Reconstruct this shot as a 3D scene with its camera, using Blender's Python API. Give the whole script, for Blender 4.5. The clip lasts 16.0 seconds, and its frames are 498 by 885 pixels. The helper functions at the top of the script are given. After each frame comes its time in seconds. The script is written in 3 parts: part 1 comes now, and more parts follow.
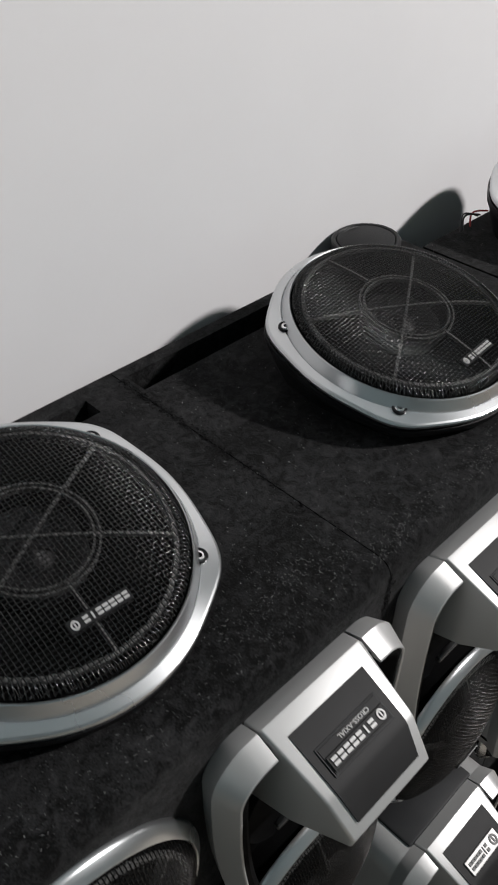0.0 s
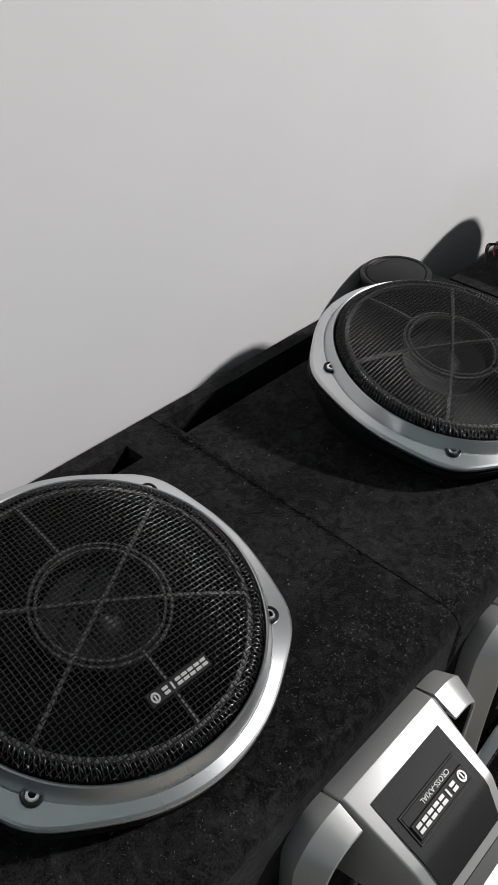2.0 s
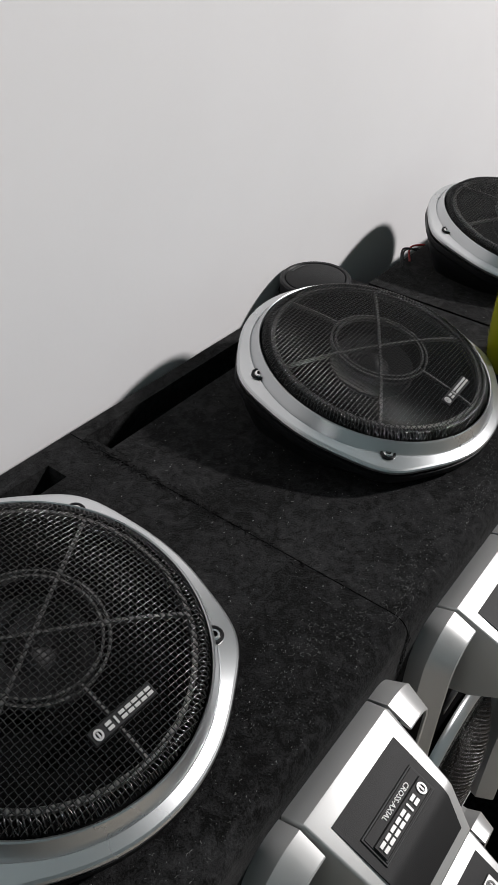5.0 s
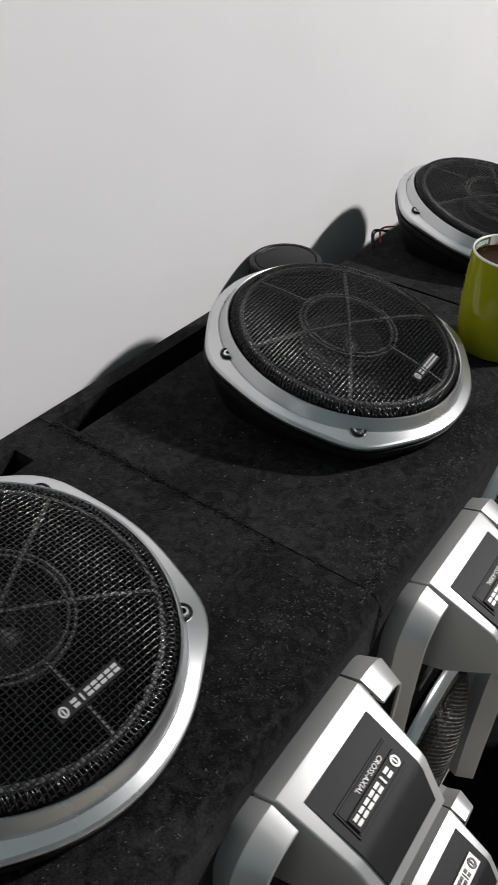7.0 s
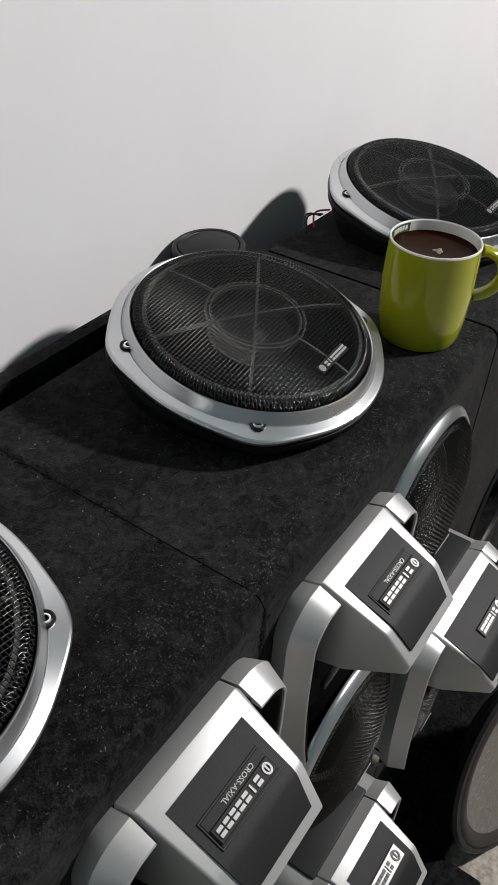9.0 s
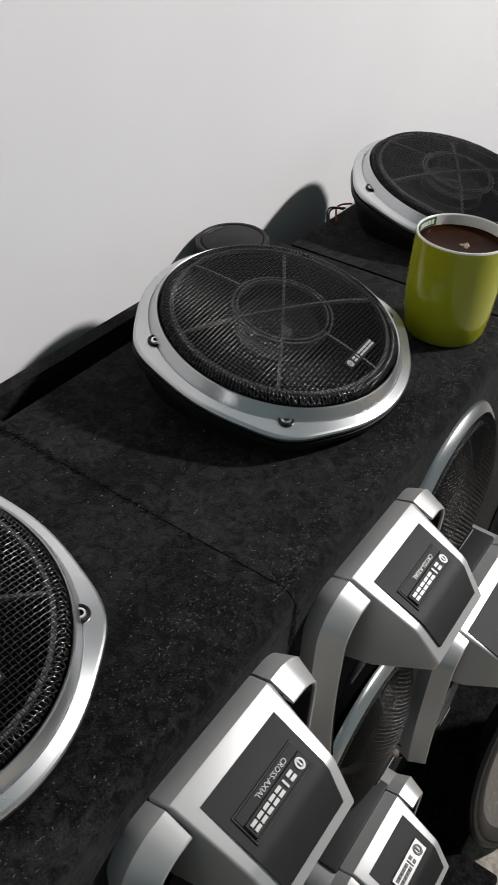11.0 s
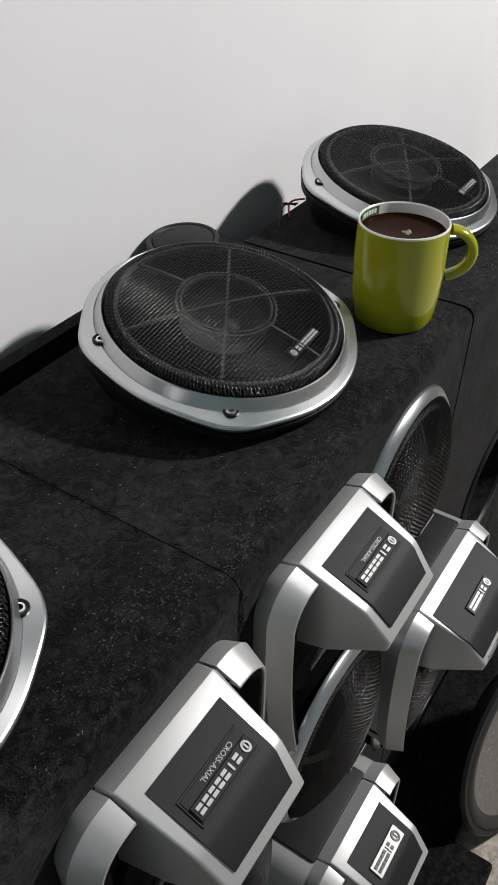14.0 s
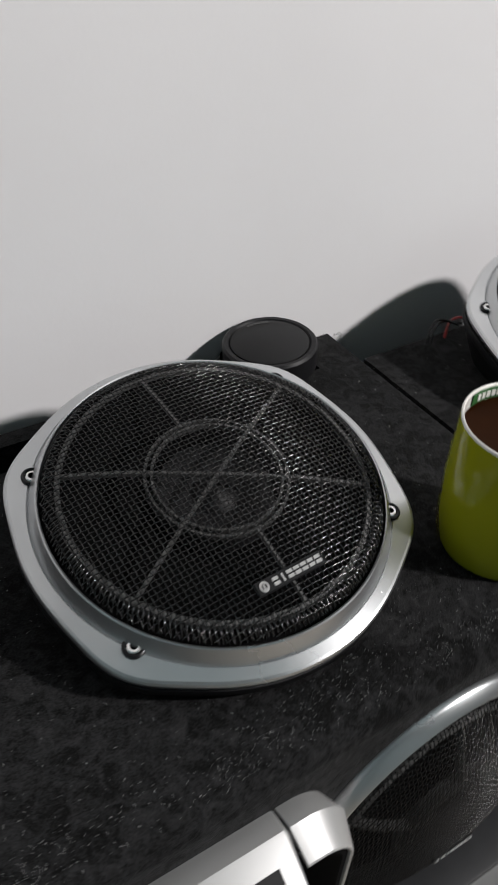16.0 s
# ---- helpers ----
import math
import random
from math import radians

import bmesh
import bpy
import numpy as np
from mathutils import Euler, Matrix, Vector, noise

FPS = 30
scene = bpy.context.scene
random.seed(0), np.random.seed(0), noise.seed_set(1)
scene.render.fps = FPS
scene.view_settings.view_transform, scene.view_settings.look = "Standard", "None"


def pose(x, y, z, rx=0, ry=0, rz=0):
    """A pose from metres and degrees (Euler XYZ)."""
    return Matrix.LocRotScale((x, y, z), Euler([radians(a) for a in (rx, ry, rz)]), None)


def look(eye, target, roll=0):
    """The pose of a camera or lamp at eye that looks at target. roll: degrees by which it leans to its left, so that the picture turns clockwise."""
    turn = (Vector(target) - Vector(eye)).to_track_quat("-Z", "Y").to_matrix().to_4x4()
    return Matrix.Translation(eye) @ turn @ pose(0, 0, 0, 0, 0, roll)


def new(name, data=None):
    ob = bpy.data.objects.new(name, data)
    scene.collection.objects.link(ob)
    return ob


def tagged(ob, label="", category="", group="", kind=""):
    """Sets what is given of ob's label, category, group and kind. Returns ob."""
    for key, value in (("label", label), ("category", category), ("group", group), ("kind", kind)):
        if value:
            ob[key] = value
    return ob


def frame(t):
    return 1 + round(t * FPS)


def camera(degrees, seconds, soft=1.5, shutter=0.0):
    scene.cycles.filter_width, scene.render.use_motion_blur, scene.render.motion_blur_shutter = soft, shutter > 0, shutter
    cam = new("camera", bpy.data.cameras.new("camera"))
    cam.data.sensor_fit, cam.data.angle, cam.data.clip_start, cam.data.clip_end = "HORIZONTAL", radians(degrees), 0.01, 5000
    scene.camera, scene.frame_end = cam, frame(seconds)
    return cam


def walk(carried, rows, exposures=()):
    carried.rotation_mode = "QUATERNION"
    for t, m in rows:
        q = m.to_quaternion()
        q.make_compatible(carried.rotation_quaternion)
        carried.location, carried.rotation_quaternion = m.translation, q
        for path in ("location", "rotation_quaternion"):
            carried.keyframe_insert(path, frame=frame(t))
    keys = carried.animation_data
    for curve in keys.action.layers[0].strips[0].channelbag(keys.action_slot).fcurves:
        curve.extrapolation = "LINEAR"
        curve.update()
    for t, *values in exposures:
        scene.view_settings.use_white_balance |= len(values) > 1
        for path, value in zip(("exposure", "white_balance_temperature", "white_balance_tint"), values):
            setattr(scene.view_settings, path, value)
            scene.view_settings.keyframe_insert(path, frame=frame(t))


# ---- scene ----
cam = camera(34.6, 16.0, shutter=0.5)
PATH = [
    (0, (-0.284, -0.161, 0.356), (0.81, 0.91, -0.931), 1.0),
    (0.5, (-0.29, -0.137, 0.363), (0.825, 0.926, -0.912), 0.6),
    (1, (-0.292, -0.119, 0.355), (0.831, 0.936, -0.92), 0.5),
    (1.5, (-0.298, -0.11, 0.357), (0.831, 0.947, -0.91), 0.7),
    (2, (-0.3, -0.11, 0.362), (0.846, 0.941, -0.895), 1.3),
    (2.5, (-0.302, -0.105, 0.361), (0.869, 0.939, -0.88), 1.8),
    (3, (-0.298, -0.098, 0.355), (0.903, 0.922, -0.876), 2.4),
    (3.5, (-0.297, -0.097, 0.35), (0.948, 0.875, -0.876), 2.8),
    (4, (-0.294, -0.097, 0.35), (0.975, 0.841, -0.879), 3.1),
    (4.2, (-0.293, -0.096, 0.349), (0.984, 0.835, -0.878), 3.2),
    (6.5, (-0.303, -0.091, 0.337), (1.025, 0.779, -0.879), 3.2),
    (7, (-0.293, -0.101, 0.334), (1.032, 0.764, -0.89), 3.2),
    (7.5, (-0.276, -0.122, 0.338), (1.054, 0.73, -0.888), 3.5),
    (8, (-0.255, -0.131, 0.337), (1.075, 0.7, -0.903), 3.9),
    (8.5, (-0.247, -0.138, 0.336), (1.076, 0.686, -0.918), 4.0),
    (8.7, (-0.244, -0.141, 0.336), (1.072, 0.685, -0.924), 3.6),
    (10.8, (-0.246, -0.133, 0.338), (1.045, 0.702, -0.941), 3.3),
    (11, (-0.25, -0.131, 0.337), (1.037, 0.712, -0.942), 3.0),
    (11.5, (-0.261, -0.127, 0.338), (1.023, 0.722, -0.938), 2.5),
    (12, (-0.272, -0.125, 0.332), (1.013, 0.725, -0.943), 1.5),
    (12.5, (-0.269, -0.146, 0.35), (1.027, 0.699, -0.918), 0.8),
    (13, (-0.272, -0.169, 0.34), (1.026, 0.675, -0.926), 0.5),
    (13.5, (-0.255, -0.167, 0.333), (1.048, 0.666, -0.937), 0.4),
    (14, (-0.24, -0.163, 0.333), (1.061, 0.679, -0.933), 0.4),
    (14.5, (-0.232, -0.169, 0.332), (1.064, 0.677, -0.936), 0.2),
    (15, (-0.178, -0.152, 0.328), (1.09, 0.727, -0.944), 1.9),
    (15.1, (-0.15, -0.147, 0.325), (1.094, 0.759, -0.952), 2.8),
    (15.2, (-0.121, -0.143, 0.321), (1.089, 0.813, -0.953), 3.3),
    (15.5, (-0.053, -0.127, 0.317), (1.018, 0.983, -0.956), 3.0),
    (16, (0.017, -0.129, 0.316), (0.88, 1.149, -0.959), 3.3),
]
walk(cam, [(t, look(eye, target, roll)) for t, eye, target, roll in PATH],
     exposures=[(0, 0.08), (1, 0.02), (2.5, 0.0), (4, 0.07), (6.5, 0.10), (8.5, 0.12), (14.5, 0.13), (15.2, 0.10), (16, 0.0)])

# ---- light ----
world = bpy.data.worlds.new("room_air")
scene.world = world
world.use_nodes = True
world.node_tree.nodes["Background"].inputs[0].default_value = (0.75, 0.9, 1.0, 1)
world.node_tree.nodes["Background"].inputs[1].default_value = 0.003


def area_lamp(name, eye, target, watts, size, colour):
    data = bpy.data.lights.new(name, "AREA")
    data.shape, data.size, data.energy, data.color = "DISK", size, watts, colour
    ob = new(name, data)
    ob.matrix_world = look(eye, target)
    return ob


TO_LAMP = Vector((0.572, -0.585, 0.568)).normalized()
area_lamp("room_lamp", Vector((0.17, 0.12, 0.04)) + TO_LAMP * 3.2, (0.0, 0.12, 0.1), 104, 0.20, (1.0, 0.966, 0.958))


# ---- materials ----
def material(name, colour, rough=0.5, metal=0.0, spread=0.0, grain=0.0, grain_scale=400.0, blotch_scale=25.0, coat=0.0, rough_spread=0.0, spec=0.5):
    """A Principled material with blotches and fine grain in object space."""
    m = bpy.data.materials.new(name)
    m.use_nodes = True
    nt = m.node_tree
    n, l = nt.nodes, nt.links
    b = n["Principled BSDF"]
    b.inputs["Base Color"].default_value = (*colour, 1)
    b.inputs["Roughness"].default_value = rough
    b.inputs["Metallic"].default_value = metal
    b.inputs["Coat Weight"].default_value = coat
    b.inputs["Specular IOR Level"].default_value = spec
    co = n.new("ShaderNodeTexCoord")
    if spread or rough_spread:
        t1 = n.new("ShaderNodeTexNoise")
        t1.inputs["Scale"].default_value = blotch_scale
        t1.inputs["Detail"].default_value = 6
        l.new(co.outputs["Object"], t1.inputs["Vector"])
        if spread:
            r = n.new("ShaderNodeMapRange")
            r.inputs["From Min"].default_value, r.inputs["From Max"].default_value = 0.3, 0.7
            r.inputs["To Min"].default_value, r.inputs["To Max"].default_value = 1 - spread, 1 + spread
            mix = n.new("ShaderNodeVectorMath")
            mix.operation = "SCALE"
            mix.inputs[0].default_value = colour
            l.new(t1.outputs["Fac"], r.inputs["Value"])
            l.new(r.outputs["Result"], mix.inputs["Scale"])
            l.new(mix.outputs["Vector"], b.inputs["Base Color"])
        if rough_spread:
            r2 = n.new("ShaderNodeMapRange")
            r2.inputs["From Min"].default_value, r2.inputs["From Max"].default_value = 0.3, 0.7
            r2.inputs["To Min"].default_value, r2.inputs["To Max"].default_value = rough - rough_spread, rough + rough_spread
            l.new(t1.outputs["Fac"], r2.inputs["Value"])
            l.new(r2.outputs["Result"], b.inputs["Roughness"])
    if grain:
        t2 = n.new("ShaderNodeTexNoise")
        t2.inputs["Scale"].default_value = grain_scale
        t2.inputs["Detail"].default_value = 4
        l.new(co.outputs["Object"], t2.inputs["Vector"])
        bump = n.new("ShaderNodeBump")
        bump.inputs["Strength"].default_value = grain
        bump.inputs["Distance"].default_value = 0.001
        l.new(t2.outputs["Fac"], bump.inputs["Height"])
        l.new(bump.outputs["Normal"], b.inputs["Normal"])
    return m


def carpet_material():
    """Black needle felt: dark, dull, greyed in worn patches, with a fibrous nap."""
    m = material("black_carpet", (0.012, 0.012, 0.013), 0.95, spec=0.15)
    nt = m.node_tree
    n, l = nt.nodes, nt.links
    b = n["Principled BSDF"]
    b.inputs["Sheen Weight"].default_value = 0.03
    b.inputs["Sheen Roughness"].default_value = 0.5
    co = n.new("ShaderNodeTexCoord")

    def noise_at(scale, detail, warp=0.0):
        t = n.new("ShaderNodeTexNoise")
        t.inputs["Scale"].default_value, t.inputs["Detail"].default_value, t.inputs["Distortion"].default_value = scale, detail, warp
        l.new(co.outputs["Object"], t.inputs["Vector"])
        return t
    big, mid, fine = noise_at(16, 5), noise_at(120, 6, 1.2), noise_at(900, 5, 0.6)
    ramp = n.new("ShaderNodeValToRGB")
    ramp.color_ramp.elements[0].position, ramp.color_ramp.elements[0].color = 0.44, (0.0013, 0.0013, 0.0014, 1)
    ramp.color_ramp.elements[1].position, ramp.color_ramp.elements[1].color = 0.70, (0.034, 0.034, 0.035, 1)
    s1 = n.new("ShaderNodeMath"); s1.operation = "MULTIPLY_ADD"
    l.new(fine.outputs["Fac"], s1.inputs[0]); s1.inputs[1].default_value = 0.35
    s2 = n.new("ShaderNodeMath"); s2.operation = "MULTIPLY_ADD"
    l.new(mid.outputs["Fac"], s2.inputs[0]); s2.inputs[1].default_value = 0.4
    s3 = n.new("ShaderNodeMath"); s3.operation = "MULTIPLY"
    l.new(big.outputs["Fac"], s3.inputs[0]); s3.inputs[1].default_value = 0.25
    l.new(s3.outputs[0], s2.inputs[2]); l.new(s2.outputs[0], s1.inputs[2])
    l.new(s1.outputs[0], ramp.inputs["Fac"]); l.new(ramp.outputs["Color"], b.inputs["Base Color"])
    bump = n.new("ShaderNodeBump")
    bump.inputs["Strength"].default_value, bump.inputs["Distance"].default_value = 0.9, 0.0015
    l.new(s1.outputs[0], bump.inputs["Height"]); l.new(bump.outputs["Normal"], b.inputs["Normal"])
    return m


CARPET = carpet_material()
WALL = material("wall_paint", (0.784, 0.775, 0.783), 0.6, spread=0.012, grain=0.05, grain_scale=300, blotch_scale=9)
# Teal tint stands in for cool fill light, bounced off unseen walls and ceiling.
BOUNCE_PAINT = material("bounce_paint", (0.28, 0.36, 0.38), 0.8, spread=0.03, blotch_scale=2)
RUG = material("beige_rug", (0.42, 0.375, 0.32), 0.95, spread=0.35, grain=1.0, grain_scale=150, blotch_scale=120)
SILVER = material("silver_paint", (0.56, 0.572, 0.58), 0.28, 0.96, spread=0.02, grain=0.012, grain_scale=2500, blotch_scale=12, rough_spread=0.015)
SATIN = material("satin_silver", (0.46, 0.46, 0.456), 0.40, 0.45, spread=0.02, grain=0.03, grain_scale=2500, blotch_scale=14, rough_spread=0.015)
CHROME = material("polished_steel", (0.75, 0.75, 0.74), 0.2, 1.0, rough_spread=0.06, blotch_scale=200)
BLACK = material("black_plastic", (0.008, 0.008, 0.009), 0.45, spec=0.25, spread=0.2, grain=0.12, grain_scale=1800, blotch_scale=60, rough_spread=0.06)
PLATE = material("plate_plastic", (0.011, 0.011, 0.0116), 0.55, spread=0.15, grain=0.15, grain_scale=2000, blotch_scale=40, spec=0.25)
GLOSS = material("gloss_black_plastic", (0.008, 0.008, 0.009), 0.3, spread=0.1, spec=0.3, blotch_scale=80)
CHARCOAL = material("charcoal_plastic", (0.021, 0.0215, 0.023), 0.5, spec=0.25, spread=0.12, grain=0.2, grain_scale=2200, blotch_scale=70)
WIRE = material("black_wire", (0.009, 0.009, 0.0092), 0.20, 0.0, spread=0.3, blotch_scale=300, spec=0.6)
# Darker, duller copy of the black wire, carrying the shade on the front grilles.
SHADED_WIRE = material("shaded_black_wire", (0.0028, 0.0028, 0.003), 0.24, 0.0, spread=0.3, blotch_scale=300, spec=0.3)
RIB = material("grey_rib", (0.075, 0.075, 0.074), 0.5, spread=0.15, blotch_scale=150)
CONE = material("black_cone_paper", (0.0032, 0.0032, 0.0034), 0.8, spread=0.2, blotch_scale=80, spec=0.04)
WHITE_INK = material("silver_ink", (0.42, 0.42, 0.415), 0.4, 0.2)
PALE_BADGE = material("brushed_badge", (0.26, 0.26, 0.255), 0.45, 0.7, spread=0.1, blotch_scale=200)
GREEN = material("green_glaze", (0.33, 0.34, 0.012), 0.16, spread=0.04, coat=0.3, blotch_scale=20)
CREAM = material("white_glaze", (0.8, 0.78, 0.74), 0.18, coat=0.2, spread=0.01)
TEA = material("black_tea", (0.019, 0.0068, 0.0024), 0.04, spread=0.1, blotch_scale=60, spec=0.012)
FOAM = material("tea_foam", (0.30, 0.24, 0.18), 0.3)
LEAFGREEN = material("green_paper_tag", (0.03, 0.12, 0.03), 0.5)
LINT = material("grey_lint", (0.27, 0.27, 0.266), 0.9)
CABLE = material("black_cable", (0.012, 0.012, 0.013), 0.45)
RED = material("red_cable", (0.35, 0.03, 0.03), 0.45)
GREYCONE = material("grey_fibre_cone", (0.16, 0.145, 0.13), 0.6, spread=0.15, grain=0.3, grain_scale=500, blotch_scale=90)
SURROUND = material("rubber_surround", (0.02, 0.019, 0.018), 0.6, spread=0.2, blotch_scale=80)


# ---- mesh helpers ----
def mesh_object(name, verts, faces, mat, parent=None, label="", smooth=True, sharp=40):
    me = bpy.data.meshes.new(name)
    me.from_pydata([tuple(v) for v in verts], [], faces)
    me.validate()
    bm = bmesh.new()
    bm.from_mesh(me)
    bmesh.ops.recalc_face_normals(bm, faces=bm.faces)
    bm.to_mesh(me)
    bm.free()
    me.materials.append(mat)
    if smooth:
        me.shade_smooth()
        me.set_sharp_from_angle(angle=radians(sharp))
    ob = new(name, me)
    ob.parent = parent
    if label:
        tagged(ob, label)
    return ob


def part(name, bm, mat, parent, label="", smooth=True):
    me = bpy.data.meshes.new(name)
    bmesh.ops.recalc_face_normals(bm, faces=bm.faces)
    bm.to_mesh(me)
    bm.free()
    me.materials.append(mat)
    if smooth:
        me.shade_smooth()
        me.set_sharp_from_angle(angle=radians(35))
    ob = new(name, me)
    ob.parent = parent
    if label:
        tagged(ob, label)
    return ob


def box_bm(lo, hi, bevel=0.0, segs=2, bm=None):
    bm = bm or bmesh.new()
    made = bmesh.ops.create_cube(bm, size=1)["verts"]
    for v in made:
        v.co = Vector([(a + b) / 2 + c * (b - a) for a, b, c in zip(lo, hi, v.co)])
    if bevel:
        edges = list({e for v in made for e in v.link_edges})
        bmesh.ops.bevel(bm, geom=edges, offset=bevel, segments=segs, profile=0.5, affect="EDGES")
    return bm


def rings(name, loops, mat, parent=None, label="", close=False, cap_start=False, cap_end=False, sharp=40):
    """A skin over loops of points, all of the same count."""
    n = len(loops[0])
    verts = [p for lp in loops for p in lp]
    faces = []
    last = len(loops) if close else len(loops) - 1
    for i in range(last):
        a, b = i * n, (i + 1) % len(loops) * n
        for j in range(n):
            k = (j + 1) % n
            faces.append((a + j, a + k, b + k, b + j))
    if cap_start:
        faces.append(tuple(range(n))[::-1])
    if cap_end:
        faces.append(tuple(range((len(loops) - 1) * n, len(loops) * n)))
    return mesh_object(name, verts, faces, mat, parent, label, sharp=sharp)


def circle(r, z, n=72, cx=0.0, cy=0.0):
    return [(cx + r * math.cos(2 * math.pi * i / n), cy + r * math.sin(2 * math.pi * i / n), z) for i in range(n)]


def lathe(name, profile, mat, parent=None, label="", n=72, close=False, cap_start=False, cap_end=False, sharp=40):
    return rings(name, [circle(max(r, 1e-5), z, n) for r, z in profile], mat, parent, label, close, cap_start, cap_end, sharp)


def tube(name, points, radius, mat, parent=None, label="", sides=8):
    """A round bar along a line of points."""
    pts = [Vector(p) for p in points]
    loops = []
    for i, p in enumerate(pts):
        d = (pts[min(i + 1, len(pts) - 1)] - pts[max(i - 1, 0)]).normalized()
        q = d.to_track_quat("Z", "Y")
        loops.append([p + q @ Vector((radius * math.cos(2 * math.pi * k / sides), radius * math.sin(2 * math.pi * k / sides), 0)) for k in range(sides)])
    return rings(name, loops, mat, parent, label, cap_start=True, cap_end=True)


def root(name, m, label, category, group="", kind=""):
    ob = new(name)
    ob.empty_display_size = 0.02
    ob.matrix_world = m
    return tagged(ob, label, category, group, kind)


def words_mesh(text, height):
    """Flat raised letters of the built-in font as one mesh, centred, in the xy plane."""
    cu = bpy.data.curves.new("letters", "FONT")
    cu.body, cu.size, cu.extrude, cu.resolution_u = text, height, 0.00025, 2
    cu.align_x, cu.align_y = "CENTER", "CENTER"
    tmp = bpy.data.objects.new("letters", cu)
    scene.collection.objects.link(tmp)
    me = bpy.data.meshes.new_from_object(tmp.evaluated_get(bpy.context.evaluated_depsgraph_get()))
    bpy.data.objects.remove(tmp)
    return me


# ---- the room ----
FLOOR_Z, CEIL_Z, WALL_Y = -0.92, 3.2, 0.281


def slab(name, lo, hi, mat, label):
    return tagged(part(name, box_bm(lo, hi), mat, None, smooth=False), label, "room shell", kind="structure")


slab("wall_north", (-2.6, WALL_Y, FLOOR_Z), (5.4, WALL_Y + 0.12, CEIL_Z), WALL, "plain off-white painted wall behind the speaker boxes")
slab("wall_south", (-2.6, -3.72, FLOOR_Z), (5.4, -3.6, CEIL_Z), BOUNCE_PAINT, "unseen plain wall closing the room, tinted to bounce teal fill")
slab("wall_west", (-2.72, -3.72, FLOOR_Z), (-2.6, WALL_Y + 0.12, CEIL_Z), BOUNCE_PAINT, "unseen plain wall closing the room, tinted to bounce teal fill")
slab("wall_east", (5.4, -3.72, FLOOR_Z), (5.52, WALL_Y + 0.12, CEIL_Z), BOUNCE_PAINT, "unseen plain wall closing the room, tinted to bounce teal fill")
slab("ceiling", (-2.72, -3.72, CEIL_Z), (5.52, WALL_Y + 0.12, CEIL_Z + 0.1), BOUNCE_PAINT, "unseen plain ceiling, tinted to bounce teal fill")
slab("floor", (-2.72, -3.72, FLOOR_Z - 0.1), (5.52, WALL_Y + 0.12, FLOOR_Z), RUG, "beige carpeted floor in front of the boxes")

# ---- carpeted speaker boxes ----
FACE_Y, BACK_Y = -0.003, 0.268


